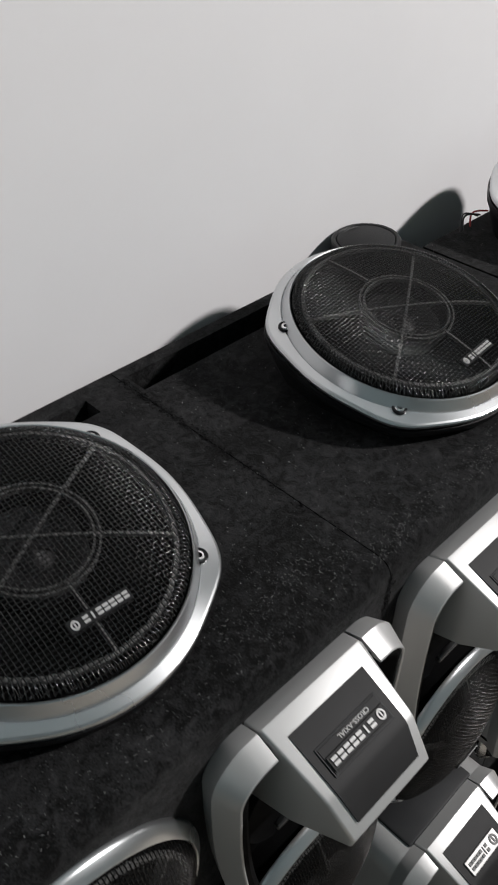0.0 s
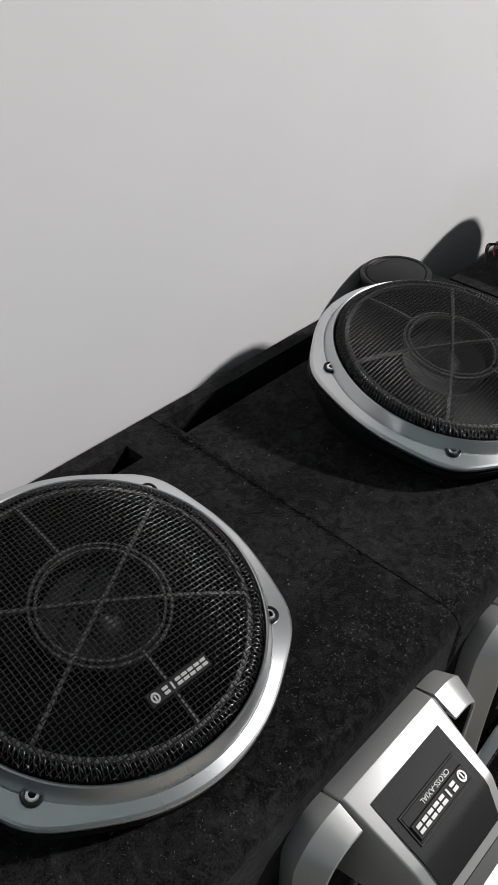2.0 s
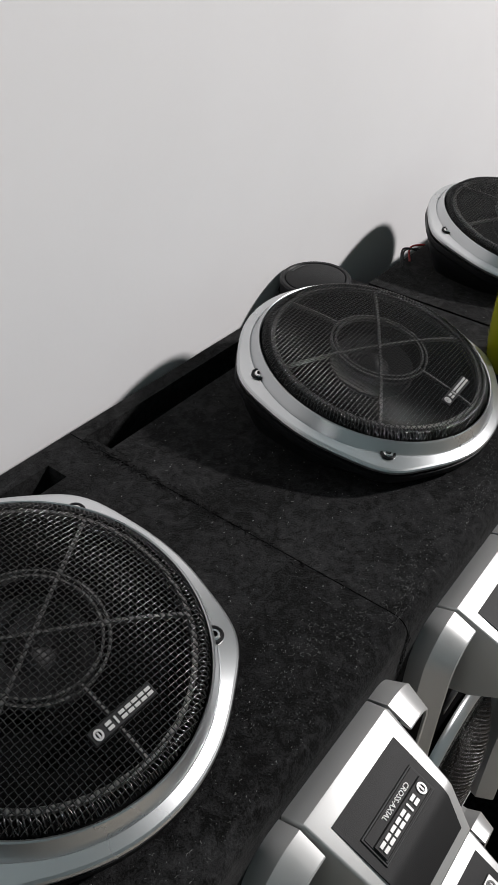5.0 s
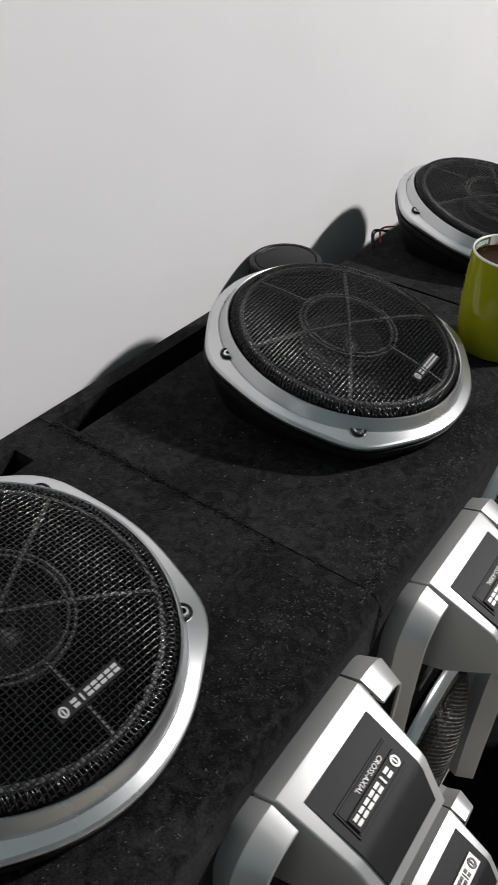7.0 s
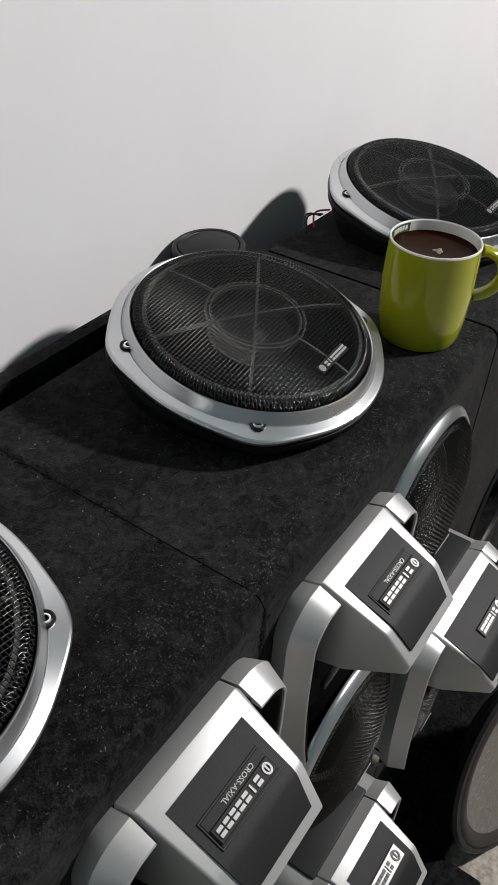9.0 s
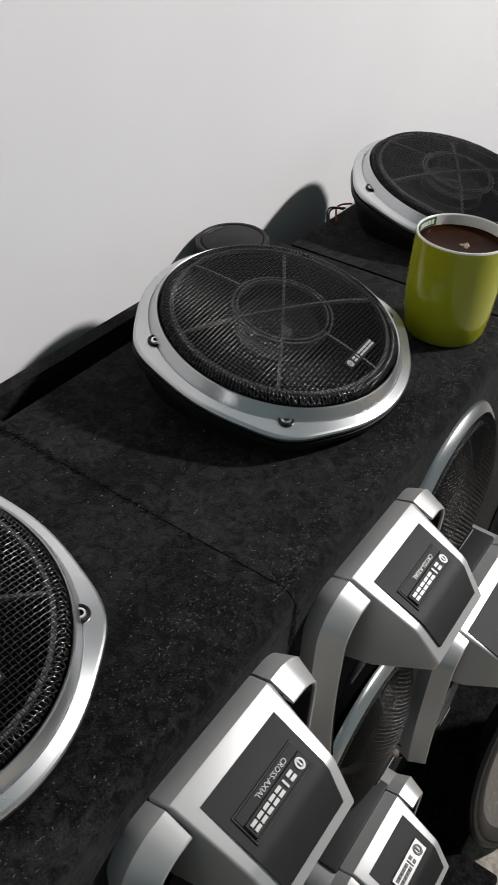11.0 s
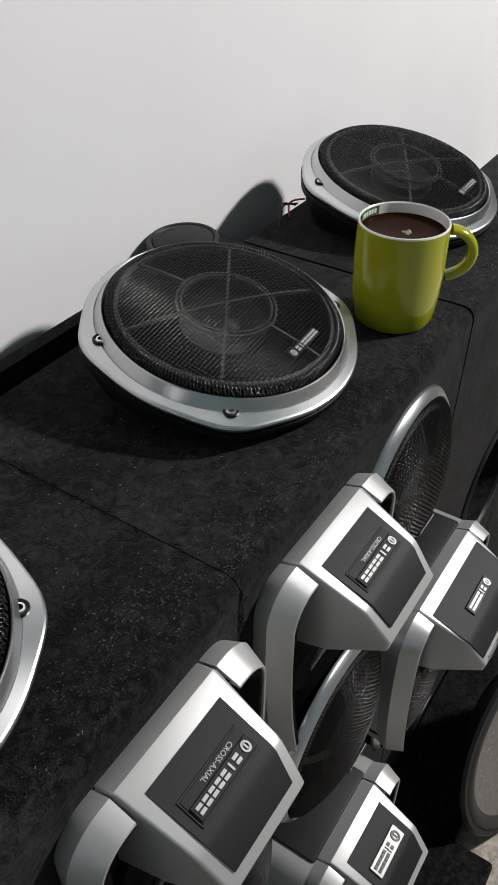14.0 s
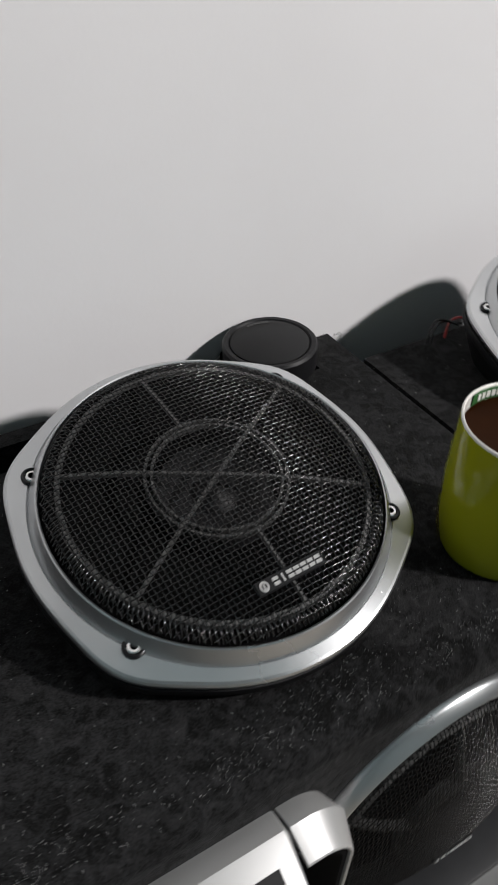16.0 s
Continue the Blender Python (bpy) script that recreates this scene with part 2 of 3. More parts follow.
def carpet_box(x0, x1, slot, hole=None, label="", back=BACK_Y):
    """A tall carpet-covered box with a slot in its top along the back; hole: x, z, radius of a round opening in its face."""
    bm = bmesh.new()
    s0, s1, sy0, sy1, depth = slot
    xs = [x0, s0, s1, x1]
    ys = [FACE_Y, sy0, sy1, back]
    top = [[bm.verts.new((x, y, 0)) for x in xs] for y in ys]
    low = [[bm.verts.new((x, y, FLOOR_Z + 0.002)) for x in xs] for y in ys]
    for j in range(3):
        for i in range(3):
            if not (i == 1 and j == 1):
                bm.faces.new((top[j][i], top[j][i + 1], top[j + 1][i + 1], top[j + 1][i]))
            bm.faces.new((low[j][i], low[j + 1][i], low[j + 1][i + 1], low[j][i + 1]))
    pit = [bm.verts.new((x, y, -depth)) for x, y in ((s0, sy0), (s1, sy0), (s1, sy1), (s0, sy1))]
    rim = [top[1][1], top[1][2], top[2][2], top[2][1]]
    for k in range(4):
        bm.faces.new((rim[k], rim[(k + 1) % 4], pit[(k + 1) % 4], pit[k]))
    bm.faces.new(pit)
    for j in range(3):
        bm.faces.new((top[j][0], top[j + 1][0], low[j + 1][0], low[j][0]))
        bm.faces.new((top[j][3], low[j][3], low[j + 1][3], top[j + 1][3]))
    for i in range(3):
        bm.faces.new((top[3][i], top[3][i + 1], low[3][i + 1], low[3][i]))
        if not hole:
            bm.faces.new((top[0][i], low[0][i], low[0][i + 1], top[0][i + 1]))
    if hole:
        hx, hz, hr = hole
        n = 48
        inner = [bm.verts.new((hx + hr * math.cos(a), FACE_Y, hz + hr * math.sin(a))) for a in (2 * math.pi * k / n for k in range(n))]
        deep = [bm.verts.new((v.co.x, FACE_Y + 0.12, v.co.z)) for v in inner]
        q = hr * 1.12
        square = []
        for k in range(n):
            c, sn = math.cos(2 * math.pi * k / n), math.sin(2 * math.pi * k / n)
            g = q / max(abs(c), abs(sn))
            square.append(bm.verts.new((hx + g * c, FACE_Y, hz + g * sn)))
        for k in range(n):
            bm.faces.new((inner[k], square[k], square[(k + 1) % n], inner[(k + 1) % n]))

        def sheet(xa, za, xb, zb):
            bm.faces.new([bm.verts.new((x, FACE_Y, z)) for x, z in ((xa, za), (xb, za), (xb, zb), (xa, zb))])
        low_z = FLOOR_Z + 0.002
        band = hz + q
        strip = [bm.verts.new((x, FACE_Y, band)) for x in xs]
        for i in range(3):
            bm.faces.new((top[0][i], strip[i], strip[i + 1], top[0][i + 1]))
        sheet(x0, low_z, hx - q, band)
        sheet(hx + q, low_z, x1, band)
        sheet(hx - q, low_z, hx + q, hz - q)
        for k in range(n):
            bm.faces.new((inner[k], inner[(k + 1) % n], deep[(k + 1) % n], deep[k]))
        bm.faces.new(deep)
    sharp = [e for e in bm.edges if len(e.link_faces) == 2 and e.calc_face_angle(0) > 1.0 and min(v.co.z for v in e.verts) > -0.02]
    sharp = [e for e in sharp if not (abs(e.verts[0].co.x - e.verts[1].co.x) < 1e-6 and abs(e.verts[0].co.x) < 0.001)]
    front = [e for e in sharp if max(v.co.y for v in e.verts) < FACE_Y + 1e-4]
    bmesh.ops.bevel(bm, geom=[e for e in sharp if e not in front], offset=0.006, segments=3, profile=0.5, affect="EDGES")
    front = [e for e in bm.edges if len(e.link_faces) == 2 and e.calc_face_angle(0) > 1.0 and max(abs(v.co.z) for v in e.verts) < 1e-4 and max(v.co.y for v in e.verts) < FACE_Y + 1e-4]
    bmesh.ops.bevel(bm, geom=front, offset=0.011, segments=5, profile=0.5, affect="EDGES")
    ob = root("speaker_box", pose((x0 + x1) / 2, FACE_Y, FLOOR_Z), label, "speaker box", "carpeted boxes")
    home = ob.matrix_world.inverted()
    sets = {}
    for f in bm.faces:
        c = f.calc_center_median()
        if c.z > -0.012:
            kind = "top_cover"
        elif s0 - 0.001 < c.x < s1 + 0.001 and sy0 - 0.001 < c.y < sy1 + 0.001 and c.z > -depth - 0.001:
            kind = "slot_lining"
        elif c.y < FACE_Y + 0.125 and abs(f.normal.y) > 0.5 and c.y < FACE_Y + 0.001:
            kind = "front_cover"
        elif hole and (c.x - hole[0]) ** 2 + (c.z - hole[1]) ** 2 < (hole[2] + 0.002) ** 2 and c.y < FACE_Y + 0.121:
            kind = "port_lining"
        else:
            kind = "body"
        sets.setdefault(kind, []).append([tuple(home @ v.co) for v in f.verts])
    bm.free()
    for kind, polys in sets.items():
        pb = bmesh.new()
        for poly in polys:
            pb.faces.new([pb.verts.new(p) for p in poly])
        bmesh.ops.remove_doubles(pb, verts=pb.verts, dist=1e-5)
        part(kind, pb, CARPET, ob)
    return ob


carpet_box(-0.60, -0.0004, (-0.40, -0.034, 0.234, 0.252, 0.05), None, "black carpet-covered speaker box with a slotted top")
carpet_box(0.0004, 0.350, (0.006, 0.318, 0.233, 0.2555, 0.05), None, "black carpet-covered speaker box with a long slot at the wall")
carpet_box(0.3535, 0.650, (0.46, 0.53, 0.185, 0.203, 0.05), (0.564, -0.350, 0.079), "black carpet-covered speaker box with a round hole in its front", back=0.228)


def filler_box(x0, x1, top, label):
    """A lower carpeted box beside the others, added to darken that side."""
    ob = root("speaker_box", pose((x0 + x1) / 2, FACE_Y, FLOOR_Z), label, "speaker box", "carpeted boxes")
    w, d, h = (x1 - x0) / 2, 0.23, top - FLOOR_Z
    part("body", box_bm((-w, 0, 0.002), (w, d, h - 0.018), 0.004, 2), CARPET, ob)
    part("top_cover", box_bm((-w - 0.001, -0.001, h - 0.018), (w + 0.001, d, h), 0.008, 3), CARPET, ob)


# Added box: hides the bright floor right of the tall boxes.
filler_box(0.655, 1.20, -0.14, "lower black carpet-covered box added to keep the far right dark")


def plinth(x0, x1, y0, label):
    bm = box_bm((x0, y0, FLOOR_Z), (x1, FACE_Y - 0.002, FLOOR_Z + 0.07), 0.006, 2)
    tagged(part("plinth", bm, CARPET, None), label, "plinth", "plinths")


# Added steps: black cover over the floor where it lies dark below the boxes.
plinth(-0.60, 0.376, -0.186, "low black carpeted step added to darken the floor along the boxes")
plinth(0.380, 1.250, -0.128, "low black carpeted step added to darken the floor by the woofer")


def port_lip():
    n = 48
    loops = []
    for r, y in ((0.0795, 0.02), (0.0795, -0.0005), (0.082, -0.004), (0.086, -0.0045), (0.089, -0.002), (0.089, 0.002)):
        loops.append([(0.564 + r * math.cos(2 * math.pi * k / n), FACE_Y + y, -0.350 + r * math.sin(2 * math.pi * k / n)) for k in range(n)])
    tagged(rings("port_ring", loops, BLACK), "black ring lining the round hole in the box", "port ring")


port_lip()

# ---- woven grille ----
def woven_mesh(radius, height, pitch, wire, name, mat):
    """A woven wire dome of two sets of crossing wires, turned down at its rim."""
    def dome(x, y):
        q = min(1.0, math.hypot(x, y) / radius)
        return height * (1 - q ** 2.6) - 0.003 * max(0.0, (q - 0.93) / 0.07) ** 2
    verts, faces = [], []
    count = int(radius / pitch)
    for way in (0, 1):
        for i in range(-count, count + 1):
            c = i * pitch
            half = math.sqrt(max(0.0, radius ** 2 - c ** 2))
            m = int(half / pitch)
            if m < 1:
                continue
            base = len(verts)
            stops = [-half] + [k * pitch for k in range(-m, m + 1)] + [half]
            for k, s in enumerate(stops):
                x, y = (s, c) if way == 0 else (c, s)
                lift = 0.75 * wire * (1 if (round(s / pitch) + i + way) % 2 else -1)
                z = dome(x, y) + lift
                for du, dz in ((-0.62 * wire, 0), (0, -0.5 * wire), (0.62 * wire, 0), (0, 0.6 * wire)):
                    verts.append((x, y + du, z + dz) if way == 0 else (x + du, y, z + dz))
            for k in range(len(stops) - 1):
                a, b = base + 4 * k, base + 4 * k + 4
                for p in range(4):
                    q = (p + 1) % 4
                    faces.append((a + p, a + q, b + q, b + p))
    me = bpy.data.meshes.new(name)
    me.from_pydata(verts, [], faces)
    me.materials.append(mat)
    me.shade_smooth()
    return me


GRILLE_R = 0.0830
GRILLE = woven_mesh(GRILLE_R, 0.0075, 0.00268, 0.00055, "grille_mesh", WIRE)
FINE_GRILLE = woven_mesh(GRILLE_R, 0.0160, 0.00235, 0.00052, "fine_grille_mesh", SHADED_WIRE)


def rolled_rim(radius, name, mat):
    """The grille's folded edge: two courses of short wire beads round the rim."""
    verts, faces = [], []
    for r0, r1, z0, z1, count in ((radius - 0.0052, radius - 0.0014, 0.0016, 0.0004, 208), (radius - 0.0018, radius + 0.0006, 0.0004, -0.0042, 208)):
        for k in range(count):
            a = 2 * math.pi * (k + (0.5 if r0 > radius - 0.003 else 0.0)) / count
            tx, ty = -math.sin(a), math.cos(a)
            base = len(verts)
            for q, fat in ((0.0, 0.5), (0.3, 1.0), (0.7, 1.0), (1.0, 0.5)):
                r, z = r0 + (r1 - r0) * q, z0 + (z1 - z0) * q
                skew = (q - 0.5) * 0.0012
                x, y = r * math.cos(a) + tx * skew, r * math.sin(a) + ty * skew
                w = 0.00062 * fat
                verts += [(x - tx * w, y - ty * w, z), (x, y, z - w), (x + tx * w, y + ty * w, z), (x, y, z + w)]
            for j in range(3):
                u, v = base + 4 * j, base + 4 * j + 4
                faces += [(u + p, u + (p + 1) % 4, v + (p + 1) % 4, v + p) for p in range(4)]
    me = bpy.data.meshes.new(name)
    me.from_pydata(verts, [], faces)
    me.materials.append(mat)
    me.shade_smooth()
    return me


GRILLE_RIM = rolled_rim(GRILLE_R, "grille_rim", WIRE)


def rib_bm(radius, height):
    """Ring, six outer spokes and two inner bars that carry the grille."""
    bm = bmesh.new()

    def z_at(r):
        return height * (1 - (r / radius) ** 2.6) - 0.0008

    def bar(p, q, w):
        steps = 8
        prev = None
        for k in range(steps + 1):
            c = Vector(p).lerp(Vector(q), k / steps)
            side = (Vector(q) - Vector(p)).normalized().cross(Vector((0, 0, 1))) * w / 2
            z = z_at(min(c.length, radius))
            row = [bm.verts.new((c.x + sx * side.x, c.y + sx * side.y, z + dz)) for sx, dz in ((-1, 0), (1, 0), (1, -0.0025), (-1, -0.0025))]
            if prev:
                for a in range(4):
                    b = (a + 1) % 4
                    bm.faces.new((prev[a], prev[b], row[b], row[a]))
            prev = row

    def hoop(r0, r1):
        n = 64
        rows = []
        for k in range(n):
            a = 2 * math.pi * k / n
            rows.append([bm.verts.new((r * math.cos(a), r * math.sin(a), z_at(r) + dz)) for r, dz in ((r0, 0), (r1, 0), (r1, -0.003), (r0, -0.003))])
        for k in range(n):
            a, b = rows[k], rows[(k + 1) % n]
            for s in range(4):
                u = (s + 1) % 4
                bm.faces.new((a[s], b[s], b[u], a[u]))
    ring = 0.40 * radius
    hoop(ring - 0.0020, ring - 0.0008)
    hoop(ring + 0.0012, ring + 0.0024)
    hoop(radius * 0.90, radius * 0.93)
    for a in (-90, -30, 30, 90, 150, 210):
        d = Vector((math.cos(radians(a)), math.sin(radians(a)), 0))
        bar(d * ring, d * radius * 0.9, 0.0018)
    for a in (30, 150):
        d = Vector((math.cos(radians(a)), math.sin(radians(a)), 0))
        bar(d * -ring, d * ring, 0.0016)
    return bm


RIBS = part("ribs", rib_bm(GRILLE_R, 0.0075), RIB, None)
RIBS_MESH = RIBS.data
bpy.data.objects.remove(RIBS)


def linked(name, me, parent, label="", m=None):
    ob = new(name, me)
    ob.parent = parent
    if m is not None:
        ob.matrix_basis = m
    if label:
        tagged(ob, label)
    return ob


def emblem(parent, m, length, high, mat=None, plate_mat=None, label="small dark badge with a pale raised mark"):
    """A badge: a thin plate, a ring mark and a row of plain raised bars."""
    mat, plate_mat = mat or WHITE_INK, plate_mat or BLACK
    plate = part("badge", box_bm((-length / 2, -high / 2, -0.0008), (length / 2, high / 2, 0.0006), 0.0005, 1), plate_mat, parent, label)
    plate.matrix_basis = m
    n, r = 20, high * 0.32
    cx = -length / 2 + high * 0.55
    loops = [[(cx + q * math.cos(2 * math.pi * k / n), q * 1.15 * math.sin(2 * math.pi * k / n), z) for k in range(n)] for q, z in ((r, 0.0005), (r, 0.0012), (r * 0.62, 0.0012), (r * 0.62, 0.0005))]
    rings("emblem_ring", loops, mat, plate)
    part("emblem_stem", box_bm((cx - r * 0.18, -r * 0.9, 0.0005), (cx + r * 0.18, r * 0.55, 0.0012)), mat, plate, smooth=False)
    x0 = cx + high * 0.62
    step = (length / 2 - high * 0.18 - x0) / 7
    tall = high * 0.27
    for k in range(7):
        w = step * (0.12 if k == 1 else 0.40)
        c = x0 + (k + 0.5) * step
        if k == 1:
            part("emblem_bar", box_bm((c - w, -tall, 0.0005), (c + w, tall, 0.0012)), mat, plate, smooth=False)
            continue
        for y0, y1 in ((-tall, -0.22 * tall), (0.22 * tall, tall)):
            part("emblem_bar", box_bm((c - w, y0, 0.0005), (c + w, y1, 0.0012)), mat, plate, smooth=False)
    return plate


# ---- round car speaker in a tilted pod ----
SCREWS = [(-0.0732, 0.0515), (-0.0732, -0.0515), (0.0732, -0.0515), (0.0732, 0.0515)]


def frame_outline(extra, z, n=120):
    """The trim's outline: round, drawn out to blunt corners at the four screws."""
    pts = []
    for k in range(n):
        a = 2 * math.pi * k / n
        r = 0.0970 + extra
        for sx, sy in SCREWS:
            d = (a - math.atan2(sy, sx) + math.pi) % (2 * math.pi) - math.pi
            r += 0.0050 * math.exp(-(d / 0.23) ** 2)
        pts.append((r * math.cos(a), r * math.sin(a), z))
    return pts


def screw(parent, x, y, z):
    s = lathe("screw", [(0.0001, -0.0004), (0.0014, -0.0004), (0.0016, 0.0010), (0.0018, 0.0012), (0.0028, 0.0012), (0.0034, 0.0006), (0.0036, -0.002)], CHROME, parent, "steel socket-head screw", n=20, cap_start=True)
    s.location = (x, y, z)
    # near-black cup stands for the shade inside the steel socket
    lathe("socket", [(0.0001, 0.0003), (0.0013, 0.0003), (0.0016, 0.0013), (0.0016, -0.001)], CONE, s, "dark hexagonal disc standing for the shade in the socket", n=6, cap_start=True)
    lathe("washer", [(0.0037, -0.0005), (0.0037, 0.0008), (0.0046, 0.0011), (0.0053, 0.0006), (0.0054, -0.002)], GLOSS, s, "dark countersunk ring", n=20)
    return s


def pod_speaker(centre, tilt, roll, yaw, size, badge_at, label):
    """A car speaker: satin trim with four screws, woven grille over ribs and cone, on a tilted black pod."""
    foot = pose(centre[0], centre[1], 0, 0, 0, yaw)
    ob = root("car_speaker", foot, label, "car speaker", "speakers on top of the boxes")
    ob.scale = (size, size, size)
    lift = pose(0, 0, centre[2], tilt, roll, 0)

    def put(o):
        o.matrix_basis = lift @ o.matrix_basis
        return o
    n = 120
    put(rings("trim", [frame_outline(e, z, n) for e, z in ((-0.004, -0.0064), (0.0, -0.0062), (0.0007, -0.0056), (0.0009, -0.0036), (0.0002, -0.0024), (-0.0010, -0.0017))]
              + [circle(r, z, n) for r, z in ((0.0908, -0.0002), (0.0902, -0.0010), (0.0897, 0.0004), (0.0890, 0.0018), (0.0864, 0.0076), (0.0857, 0.0082), (0.0850, 0.0078), (0.0846, 0.0))], SILVER, ob, "satin silver trim ring with blunt corners", sharp=14))
    put(rings("gasket", [frame_outline(e, z, n) for e, z in ((-0.02, -0.0065), (-0.0012, -0.0065), (-0.0012, -0.0080), (0.0004, -0.0084), (0.0006, -0.0130), (-0.0008, -0.0150), (-0.002, -0.0162), (-0.02, -0.0162))], BLACK, ob, "black plastic rim under the trim"))
    top = [lift @ Vector(p) for p in frame_outline(-0.004, -0.0165, n)]
    mid = [Vector((p.x * 0.985, p.y * 0.985, p.z * 0.6 + 0.002)) for p in top]
    low = [Vector((p.x * 0.90, p.y * 0.90, 0.0005)) for p in top]
    rings("pod", [top, mid, low], BLACK, ob, "black tilted mounting pod", cap_start=True, cap_end=True)
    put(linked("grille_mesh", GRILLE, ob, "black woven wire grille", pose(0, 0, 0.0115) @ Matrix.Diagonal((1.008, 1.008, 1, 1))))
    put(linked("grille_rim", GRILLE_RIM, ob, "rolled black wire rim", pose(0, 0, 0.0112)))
    put(linked("ribs", RIBS_MESH, ob, "grey grille support ribs", pose(0, 0, 0.0110)))
    put(lathe("cone", [(0.0850, 0.004), (0.078, 0.0035), (0.074, 0.0055), (0.070, 0.0035), (0.03, -0.006)], CONE, ob, "black paper cone", n=64))
    put(lathe("tweeter_cone", [(0.031, -0.003), (0.029, 0.004), (0.012, 0.000), (0.009, 0.003), (0.0001, 0.006)], BLACK, ob, "dark central tweeter", n=48))
    for x, y in SCREWS:
        put(screw(ob, x, y, 0.0002))
    put(emblem(ob, pose(badge_at[0], badge_at[1], 0.0168 - 0.12 * (-0.0548 - badge_at[1]), 9, 0, 0), 0.0365, 0.0070))
    return ob


pod_speaker((-0.1625, 0.1145, 0.0430), 13.0, 2.4, -1.8, 0.982, (0.0035, -0.0552), "silver-trimmed round car speaker with black wire grille on a box")
pod_speaker((0.1682, 0.1235, 0.0370), 11.5, -1.8, 2.6, 1.015, (-0.0005, -0.0618), "silver-trimmed round car speaker on a tilted black pod")
pod_speaker((0.4945, 0.1350, 0.0365), 12.0, -2.0, 0.0, 1.01, (0.0060, -0.0630), "silver-trimmed round car speaker standing behind the mug")


# ---- speakers in the front face ----
def to_face(x, z, out=0.0):
    """The pose in which local z points out of the boxes' front and local y points up."""
    return pose(x, FACE_Y - out, z, 90, 0, 0)


def face_speaker(x, z, label, radius=0.086, riser=0.0):
    """A round speaker with silver trim and a woven grille; riser: how far its black collar stands out of the face."""
    ob = root("face_speaker", to_face(x, z), label, "car speaker", "round speakers in the front")
    if riser:
        lathe("collar", [(radius - 0.002, 0.0), (radius - 0.002, riser)], CONE, ob, "black plastic collar", n=72)
    d = riser
    s = (radius - 0.0050) / GRILLE_R
    lathe("trim", [(radius - 0.010, d), (radius + 0.0015, d), (radius + 0.0014, d + 0.002), (radius + 0.0004, d + 0.0034), (radius - 0.0040, d + 0.0078), (radius - 0.0048, d + 0.0082), (radius - 0.0056, d + 0.0076), (radius - 0.0062, d + 0.004)], SILVER, ob, "silver trim ring", close=True, n=96)
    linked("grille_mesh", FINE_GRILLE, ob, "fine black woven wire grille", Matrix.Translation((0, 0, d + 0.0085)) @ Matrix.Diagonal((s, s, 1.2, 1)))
    linked("ribs", RIBS_MESH, ob, "grey grille support ribs", Matrix.Translation((0, 0, d + 0.0065)) @ Matrix.Diagonal((s * 0.97, s * 0.97, 2.3, 1)))
    lathe("cone", [(radius - 0.006, d + 0.0065), (radius - 0.012, d + 0.006), (0.03, d + 0.003), (0.0001, d + 0.007)], CONE, ob, "black paper cone", n=64)
    emblem(ob, pose(0.004, -0.030, d + 0.0272, 9, 0, 0), 0.030, 0.0050)
    return ob


face_speaker(-0.247, -0.104, "round car speaker with silver trim in the box front", 0.087)
face_speaker(0.2325, -0.109, "round car speaker with silver trim at the box corner", 0.0875)
face_speaker(0.092, -0.247, "round mesh-covered speaker with silver trim between bridged ones", 0.080, 0.022)
face_speaker(-0.082, -0.245, "round mesh-covered speaker below a bridged speaker", 0.080, 0.022)
face_speaker(0.298, -0.440, "round mesh-covered speaker low in the box front", 0.082, 0.022)


# ---- bridged speakers ----
CROSS = words_mesh("CROSS-AXIAL", 0.0040)
CROSS.materials.append(WHITE_INK)


